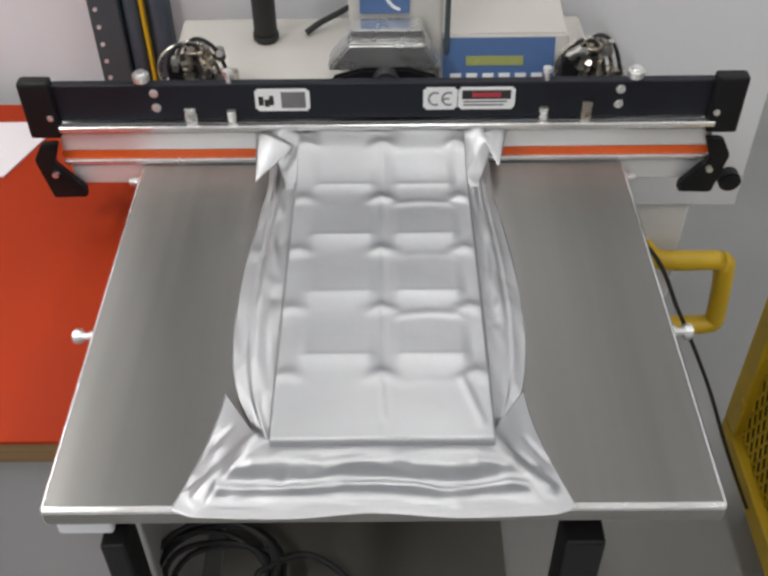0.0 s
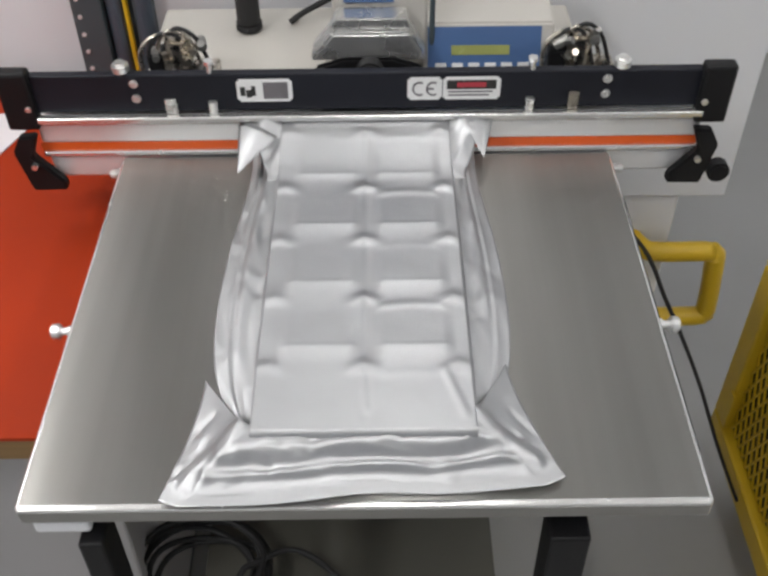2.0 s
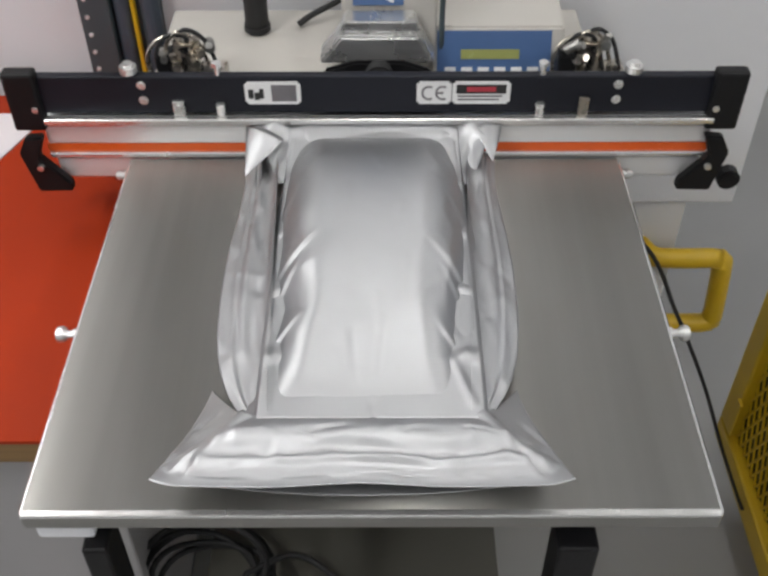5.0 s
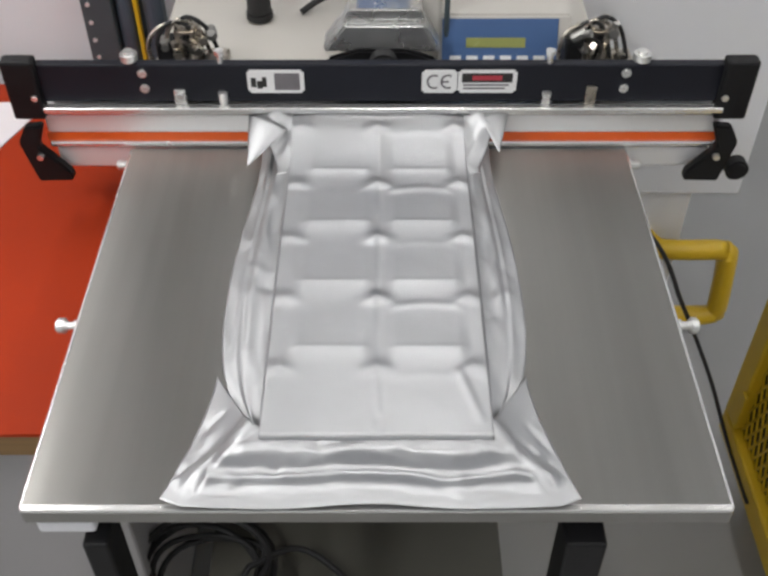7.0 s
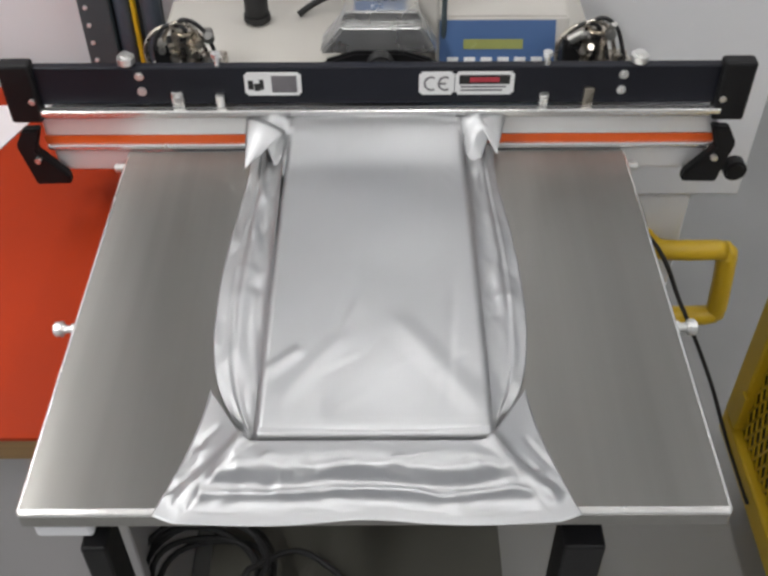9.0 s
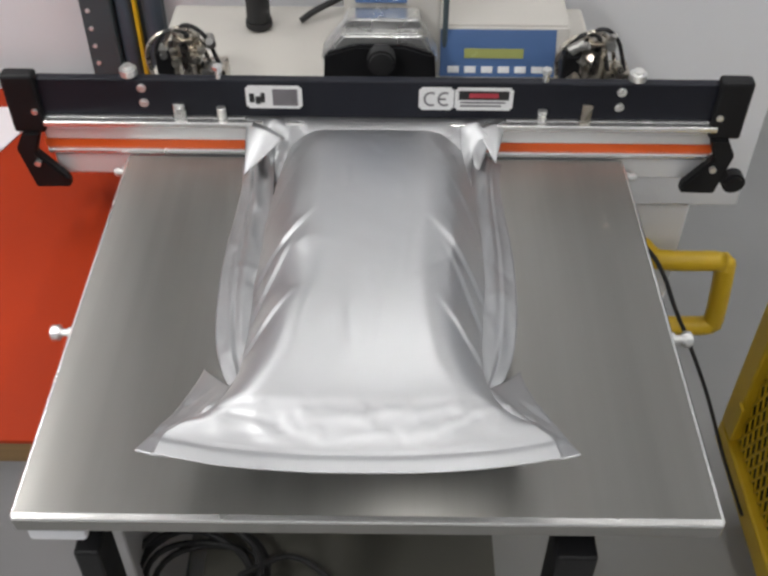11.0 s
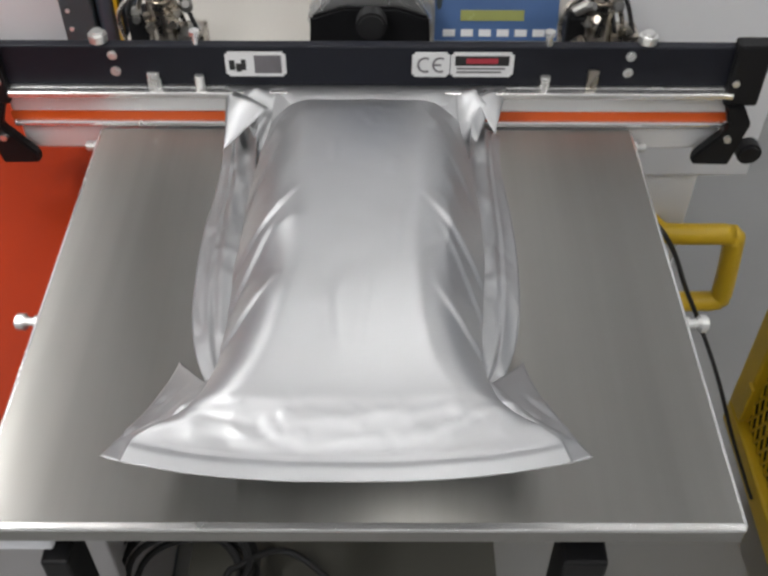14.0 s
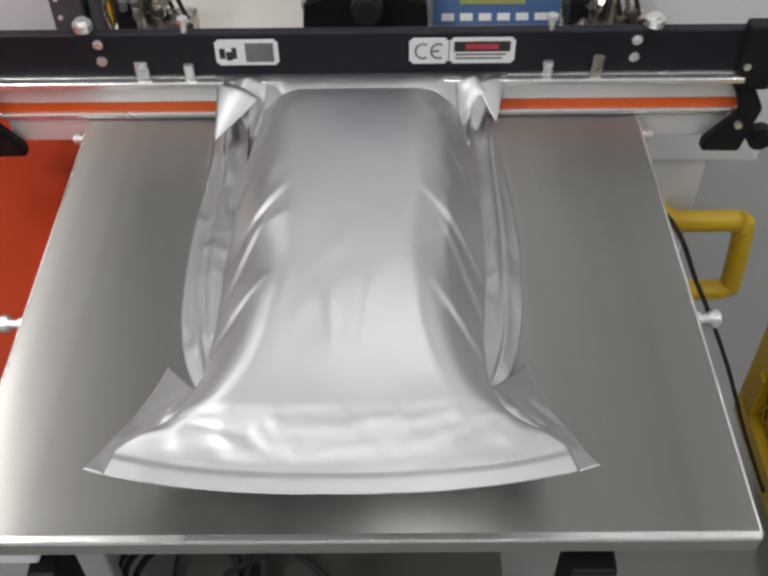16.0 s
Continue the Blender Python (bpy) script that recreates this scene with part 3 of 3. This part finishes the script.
def relief_height(x, y):
    """Two rows of packs under the foil: soft crests where packs meet end to end, pinched bumps at their corners."""
    z = 0.0400 - 0.0009 * math.exp(-((x - 0.002) / 0.004) ** 2)
    for n, cx in enumerate((-0.043, 0.047)):
        side = 1 - step(0.028, 0.041, abs(x - cx))
        for k in range(5):
            yb = 0.146 + 0.0893 * k
            d = y - yb
            fall = math.exp(-(-d / 0.014) ** 1.4) if d < 0 else 1 - step(-0.030, 0.072, d) * 1.06
            z += 0.0024 * side * max(0.0, fall)
            if n:
                z += 0.0007 * side * math.exp(-((y - yb + 0.034 + 5 * (x - cx) ** 2) / 0.005) ** 2) * (k % 2 + 0.5)
    for k in range(6):
        yb = 0.120 + 0.0893 * k
        for n, bx in enumerate((-0.090, 0.0, 0.088)):
            dx, dy = (x - bx) / 0.013, y - yb + 0.3 * abs(x - bx)
            dy /= 0.0065 if dy < 0 else 0.009
            z += (0.0024, 0.0036, 0.0034)[n] * math.exp(-dx * dx - dy * dy)
    z += 0.0022 * ridge(x, y, 0.074, 0.115, 0.090, 0.062, 0.006) + 0.0012 * ridge(x, y, 0.0, 0.112, 0.002, 0.066, 0.005)
    return z + 0.0004 * bumpy(x, y, 30) + 0.00006 * bumpy(x, y, 90, 4)


def bag():
    root = new("foil_bag")
    root.location = E0

    def block(u, v):
        x = u * 0.112
        y = mix(0.038, 0.515, v)
        if abs(x) > 0.100:
            f = (abs(x) - 0.100) / 0.012
            x = math.copysign(0.100 + 0.0055 * f, x)
            z = mix(0.036, 0.001, f)
        else:
            z = relief_height(x, y)
        if v < 0.015:
            z = mix(0.001, z, (v / 0.015) ** 0.6)
        z += 0.018 * step(0.40, 0.515, y) * (1 if abs(x) <= 0.1 else 0.4)
        return (x, y - E0.y, z)

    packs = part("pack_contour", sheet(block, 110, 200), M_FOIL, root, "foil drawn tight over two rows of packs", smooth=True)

    skin_folds = folds(61, 7, -0.10, 0.10, 0.06, 0.20, 0.05, 0.006, 0.0007, (20, 70)) + folds(62, 10, -0.10, 0.10, 0.38, 0.50, 0.03, 0.005, 0.0010, (50, 130))
    skin_folds += folds(63, 8, -0.08, 0.08, 0.10, 0.45, 0.16, 0.012, 0.0006, (80, 100))

    def flat(u, v):
        y = mix(0.034, 0.51, v)
        x = u * (0.1035 - 0.003 * step(0.3, 0.5, y))
        z = 0.0375 + 0.0035 * math.cos(u * 1.4) + 0.0010 * bumpy(x, y, 14, 3) + 0.016 * step(0.40, 0.525, y) + folded(skin_folds, x, y)
        z -= 0.006 * step(0.95, 1.0, abs(u)) + 0.004 * (1 - step(0.05, 0.16, y)) + 0.027 * (1 - min(1, v / 0.05)) ** 2
        z += 0.0016 * ridge(x, y, 0.02, 0.17, 0.090, 0.075, 0.018) + 0.0026 * ridge(x, y, -0.098, 0.11, -0.068, 0.135, 0.010) + 0.0012 * ridge(x, y, -0.03, 0.15, -0.085, 0.08, 0.014)
        return (x, y - E0.y, z)

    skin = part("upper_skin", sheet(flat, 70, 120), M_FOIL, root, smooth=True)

    puff_folds = folds(31, 6, -0.105, -0.06, 0.14, 0.46, 0.06, 0.010, 0.0012, (95, 150)) + folds(32, 6, 0.06, 0.105, 0.14, 0.46, 0.06, 0.010, 0.0012, (30, 85))
    puff_folds += folds(33, 7, -0.03, 0.04, 0.09, 0.22, 0.07, 0.008, 0.0003, (80, 100))
    puff_folds += folds(34, 6, -0.07, 0.07, 0.30, 0.47, 0.04, 0.008, 0.0005, (60, 120))
    face_folds = folds(35, 18, -0.13, 0.13, 0.014, 0.052, 0.045, 0.008, 0.0011, (-20, 20)) + folds(36, 12, -0.12, 0.12, 0.012, 0.055, 0.022, 0.007, 0.0011, (50, 130))

    def puff(u, v):
        """The blown-up upper side: a tube from the neck that spreads into a wide flat tail with a sealed hem."""
        a, s = abs(u), math.copysign(1, u)
        y = mix(-0.007, 0.515, v ** 1.25)
        w = curve(((0.012, 0.156), (0.022, 0.147), (0.038, 0.133), (0.065, 0.113), (0.10, 0.104), (0.16, 0.106), (0.25, 0.111), (0.35, 0.108), (0.45, 0.101), (0.515, 0.097)), y)
        x = u * w
        # hem: a thin sealed margin in front of the pouch
        if y < 0.012:
            x = u * mix(0.161, 0.157, step(-0.010, 0.012, y))
            z = 0.0880 + 0.0005 * bumpy(x, y, 40, 8) - 0.0015 * step(0.004, 0.012, y)
            return (x - 0.007, y + 0.017 * a ** 2.4 - E0.y, z)
        yy = y + 0.008 * bumpy(x, 0.2, 16, 4) * step(0.02, 0.04, y) * (1 - step(0.06, 0.12, y))
        zc = curve(((0.012, 0.0870), (0.030, 0.0930), (0.050, 0.1010), (0.058, 0.1045), (0.090, 0.1110), (0.13, 0.1155), (0.17, 0.1170), (0.26, 0.1170), (0.36, 0.1115), (0.42, 0.0980), (0.465, 0.0780), (0.490, 0.0560), (0.503, 0.0480), (0.515, 0.0450)), yy)
        drop = curve(((0.012, 0.0), (0.04, 0.010), (0.08, 0.022), (0.16, 0.050), (0.30, 0.056), (0.44, 0.040), (0.515, 0.012)), y)
        lean = curve(((0.02, 0.75), (0.10, 0.55), (0.20, 0.42), (0.515, 0.55)), y)
        fall = max(0.0, (a - lean) / (1 - lean)) ** 2.0
        z = zc - drop * fall
        flank = step(lean - 0.1, lean + 0.25, a)
        z += 0.0008 * bumpy(x, y, 12, 7) + 0.0003 * bumpy(x, y, 45, 2)
        for side, k in ((-1, 0.006), (1, -0.004)):
            for ax, ay, bx, by, wide, high in ((0.050, 0.282, 0.112, 0.205, 0.030, 0.0065), (0.066, 0.252, 0.114, 0.150, 0.022, 0.0060), (0.062, 0.172, 0.110, 0.106, 0.026, 0.0060), (0.076, 0.365, 0.108, 0.300, 0.020, 0.0040), (0.070, 0.440, 0.100, 0.395, 0.016, 0.0030)):
                z += 0.7 * high * pleat(side * x, y, ax, ay + k, bx, by + k, wide, 0.004)
        z += folded(puff_folds, x, y) * step(0.07, 0.11, y)
        if y < 0.07:
            z += folded(face_folds, x, y) * step(0.014, 0.024, y) * (1 - step(0.050, 0.066, y)) + 0.0007 * crinkle(x * 0.7, y, 38, 6) * step(0.014, 0.028, y) * (1 - step(0.045, 0.06, y))
        z += 0.0016 * crinkle(x, y * 0.5, 26, 13) * flank * step(0.10, 0.2, y)
        y += 0.017 * a ** 2.4 * (1 - step(0.012, 0.07, y))
        return (x - 0.007 * (1 - step(0.05, 0.3, y)), y - E0.y, z)

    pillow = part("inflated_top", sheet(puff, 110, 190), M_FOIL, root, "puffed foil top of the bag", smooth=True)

    tail_folds = folds(41, 16, -0.13, 0.13, 0.012, 0.05, 0.05, 0.006, 0.0014, (-25, 25)) + folds(42, 12, -0.15, 0.15, 0.008, 0.05, 0.025, 0.006, 0.0018, (40, 140))
    tail_folds += folds(43, 5, -0.16, -0.11, 0.02, 0.08, 0.05, 0.008, 0.003, (30, 70)) + folds(44, 5, 0.11, 0.16, 0.02, 0.08, 0.05, 0.008, 0.003, (110, 150))

    def apron(u, v):
        s = math.copysign(1, u)
        a = abs(u)
        if a <= 0.6:
            bx, by, bz = u / 0.6 * 0.101, 0.058, 0.027
        else:
            f = (a - 0.6) / 0.4
            bx, by, bz = s * mix(0.101, 0.145, f), mix(0.058, 0.136, f), mix(0.027, 0.002, f ** 0.7)
        g = a / 0.6 * 0.89 if a < 0.6 else mix(0.89, 1.0, (a - 0.6) / 0.4)
        fx, fy = s * g * 0.177, 0.001 - 0.012 * (1 - a * a) + 0.007 * math.exp(-(u / 0.2) ** 2)
        x, y = mix(bx, fx, mix(v, v ** 1.6, step(0.5, 1.0, a))), mix(by, fy, v)
        w = v + 0.05 * bumpy(x, 0.3, 22, 2) * step(0.25, 0.5, v) * (1 - step(0.7, 0.95, v))
        face = curve(((0.0, 0.027), (0.36, 0.0268), (0.54, 0.0130), (0.59, 0.0115), (0.65, 0.0128), (0.72, 0.0075), (0.86, 0.0030), (1.0, 0.0016)), w)
        sag = v * v * (3 - 2 * v)
        z = mix(face, mix(bz, 0.0015, mix(v, sag, 0.5)), step(0.50, 0.72, a))
        z += 0.006 * ridge(x, y, s * 0.102, 0.066, s * 0.156, 0.016, 0.012)
        if v < 0.86:
            z += (0.0012 * crinkle(x * 0.42, y, 30, 5) + 0.0006 * crinkle(x * 0.8, y, 52, 6) + 0.0012 * math.exp(-((v - 0.62 + 0.2 * bumpy(x, 0, 14, 2)) / 0.06) ** 2) * (1 - step(0.6, 0.9, a))) * step(0.25, 0.5, v)
        else:
            z += 0.0004
        if v < 0.9:
            z += folded(tail_folds, x, y) * mix(step(0.12, 0.28, v), step(0.05, 0.2, v), step(0.6, 0.8, a))
        z = max(z, 0.0012)
        return (x, y - 0.06, z)

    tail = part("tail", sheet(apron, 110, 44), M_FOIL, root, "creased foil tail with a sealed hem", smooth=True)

    wings = []
    wing_folds = folds(51, 9, 0.105, 0.145, 0.12, 0.46, 0.11, 0.014, 0.0012, (65, 115)) + folds(52, 6, 0.105, 0.14, 0.12, 0.40, 0.06, 0.012, 0.0015, (25, 155))
    for s in (-1, 1):
        def wing(u, v, s=s):
            y = mix(0.072, 0.500, v)
            f = (u + 1) / 2
            out = curve(((0.072, 0.114), (0.095, 0.126), (0.125, 0.139), (0.17, 0.149), (0.24, 0.153), (0.32, 0.150), (0.40, 0.142), (0.46, 0.137), (0.50, 0.138)), y) - 0.006 * (s > 0)
            x = mix(0.0945, out, f)
            z = 0.004 + 0.014 * (1 - f) ** 1.2 + 0.0185 * math.exp(-f / 0.05) + 0.004 * math.exp(-((f - 0.55) / 0.15) ** 2) * step(0.1, 0.5, v) - 0.012 * (1 - min(1, v / 0.07)) ** 2
            z += 0.0009 * crinkle(x * 1.4 + 0.4 * s * y, y * 0.30, 30, 9 + s) * step(0.05, 0.3, f) + 0.006 * step(0.80, 1.0, v)
            z += folded(wing_folds, x, y + 0.02 * s) * step(0.05, 0.3, f)
            z += 0.0030 * step(0.66, 0.73, f)
            return (s * x, y - E0.y, max(z, 0.001))
        wings.append(part("side_fold", sheet(wing, 26, 90), M_FOIL, root, "folded foil side gusset", smooth=True))

    def neck(u, v):
        y = mix(0.520, 0.440, v)
        x = u * mix(0.154, 0.118, step(0.1, 0.9, v))
        z = 0.0595 - 0.001 * v
        drop = mix(0.0, 0.045, step(0.10, 1.0, v))
        z -= drop * (0.35 + 0.65 * step(0.55, 0.8, abs(u)))
        z += 0.003 * crinkle(x, y, 28, 11) * step(0.1, 0.4, v) * step(0.5, 0.7, abs(u))
        z += 0.010 * ridge(x, y, 0.115 * math.copysign(1, u), 0.50, 0.145 * math.copysign(1, u), 0.455, 0.014)
        return (x, y - E0.y, z)

    for s, tri in ((-1, ((-0.152, 0.505, 0.050), (-0.104, 0.472, 0.049), (-0.149, 0.432, 0.026))), (1, ((0.154, 0.508, 0.050), (0.118, 0.492, 0.051), (0.139, 0.452, 0.030)))):
        def flap(u, v, tri=tri):
            a, b, c = (Vector(q) for q in tri)
            q = mix(mix(a, b, (u + 1) / 2), c, v)
            return (q.x, q.y - E0.y, q.z + 0.006 + 0.004 * math.sin(math.pi * (u + 1) / 2) * (1 - v))
        part("corner_flap", sheet(flap, 10, 10), M_FOIL, root, "folded bright corner of the foil", smooth=True)

    part("neck", sheet(neck, 80, 30), M_FOIL, root, "flat foil neck held in the jaw", smooth=True)
    tagged(root, "silver aluminium foil bag clamped in the jaw, on the tray", "bag")
    return root, packs, skin, pillow, tail, wings


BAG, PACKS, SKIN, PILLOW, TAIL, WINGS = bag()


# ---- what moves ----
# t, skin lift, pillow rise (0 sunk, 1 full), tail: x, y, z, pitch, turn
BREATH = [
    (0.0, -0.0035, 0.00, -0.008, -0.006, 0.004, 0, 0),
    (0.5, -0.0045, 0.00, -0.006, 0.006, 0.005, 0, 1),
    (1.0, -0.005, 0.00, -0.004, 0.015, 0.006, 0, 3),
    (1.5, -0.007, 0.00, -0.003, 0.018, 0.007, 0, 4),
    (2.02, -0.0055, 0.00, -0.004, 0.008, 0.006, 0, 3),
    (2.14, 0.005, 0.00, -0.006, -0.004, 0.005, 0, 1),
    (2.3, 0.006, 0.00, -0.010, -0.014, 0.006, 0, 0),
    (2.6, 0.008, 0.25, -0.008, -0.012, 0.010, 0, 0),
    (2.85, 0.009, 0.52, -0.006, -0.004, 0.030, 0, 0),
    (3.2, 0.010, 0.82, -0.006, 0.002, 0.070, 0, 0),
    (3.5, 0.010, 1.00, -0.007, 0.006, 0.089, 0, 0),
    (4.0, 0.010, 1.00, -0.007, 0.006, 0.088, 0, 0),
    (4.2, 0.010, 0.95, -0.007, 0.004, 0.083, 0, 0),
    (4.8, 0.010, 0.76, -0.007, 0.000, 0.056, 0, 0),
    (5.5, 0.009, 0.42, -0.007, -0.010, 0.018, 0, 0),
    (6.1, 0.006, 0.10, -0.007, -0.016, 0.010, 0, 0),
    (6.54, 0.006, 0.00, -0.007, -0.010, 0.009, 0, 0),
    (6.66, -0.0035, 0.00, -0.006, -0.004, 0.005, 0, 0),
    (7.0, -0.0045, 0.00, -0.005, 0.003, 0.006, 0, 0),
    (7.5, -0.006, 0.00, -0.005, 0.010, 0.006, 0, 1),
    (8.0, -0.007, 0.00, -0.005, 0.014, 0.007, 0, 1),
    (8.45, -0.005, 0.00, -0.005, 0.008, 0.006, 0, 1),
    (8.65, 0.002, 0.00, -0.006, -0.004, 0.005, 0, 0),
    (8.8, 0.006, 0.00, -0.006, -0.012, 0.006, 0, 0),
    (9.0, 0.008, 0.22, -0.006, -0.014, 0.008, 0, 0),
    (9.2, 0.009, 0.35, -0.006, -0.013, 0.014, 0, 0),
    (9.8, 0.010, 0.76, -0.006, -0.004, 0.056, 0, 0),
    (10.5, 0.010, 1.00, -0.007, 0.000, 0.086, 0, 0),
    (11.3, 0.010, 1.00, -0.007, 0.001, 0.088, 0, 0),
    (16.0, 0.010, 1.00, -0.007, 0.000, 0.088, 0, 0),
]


def tilted(deg):
    """Turned up about the neck of the bag."""
    return Matrix.Translation((0, 0.255, 0.03)) @ pose(0, 0, 0, -deg) @ Matrix.Translation((0, -0.255, -0.03))


def motions():
    walk(BAR, [(0, pose(0, 0.52, 0.945)), (9.2, pose(0, 0.52, 0.945)), (10.2, pose(0, 0.52, 0.945)), (10.8, pose(0, 0.52, 0.936)), (16, pose(0, 0.52, 0.936))])
    walk(NOZZLE, [(0, pose(0, 0, 0)), (9.4, pose(0, 0, 0)), (10.6, pose(0, 0, 0.019)), (16, pose(0, 0, 0.019))])
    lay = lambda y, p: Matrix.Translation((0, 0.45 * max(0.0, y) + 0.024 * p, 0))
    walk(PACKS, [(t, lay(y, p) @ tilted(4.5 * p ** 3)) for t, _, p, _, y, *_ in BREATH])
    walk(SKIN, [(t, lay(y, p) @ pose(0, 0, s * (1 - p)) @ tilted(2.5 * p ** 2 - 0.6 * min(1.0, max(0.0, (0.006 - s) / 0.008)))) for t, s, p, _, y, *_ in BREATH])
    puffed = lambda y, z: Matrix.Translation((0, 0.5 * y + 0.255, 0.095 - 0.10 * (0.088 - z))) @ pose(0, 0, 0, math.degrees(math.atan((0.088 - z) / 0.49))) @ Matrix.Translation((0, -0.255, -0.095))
    # deflated: the rigid top waits out of view, sunk into packs and tray
    sunk_pose = Matrix.Translation((0, 0.034, -0.050)) @ puffed(0, 0.02)
    walk(PILLOW, [(t, puffed(y - 0.02 * step(9.5, 11.3, t), z) if p > 0.5 else sunk_pose) for t, _, p, _, y, z, *_ in BREATH])
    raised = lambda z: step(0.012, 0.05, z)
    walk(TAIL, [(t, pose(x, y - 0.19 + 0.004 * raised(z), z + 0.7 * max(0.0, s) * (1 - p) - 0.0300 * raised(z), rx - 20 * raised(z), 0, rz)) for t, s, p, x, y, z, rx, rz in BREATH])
    for ob, s in zip(WINGS, (-1, 1)):
        walk(ob, [(t, tilted(7 * p ** 2) @ pose((0.001 - 0.005 * (s < 0) + s * 0.004) * min(1.0, max(0.0, (lift + 0.005) / 0.012)) - s * 0.007 * p, 0, 0.8 * max(0.0, lift), 0, s * 6 * p, -s * 4.5 * p)) for t, lift, p, *_ in BREATH])


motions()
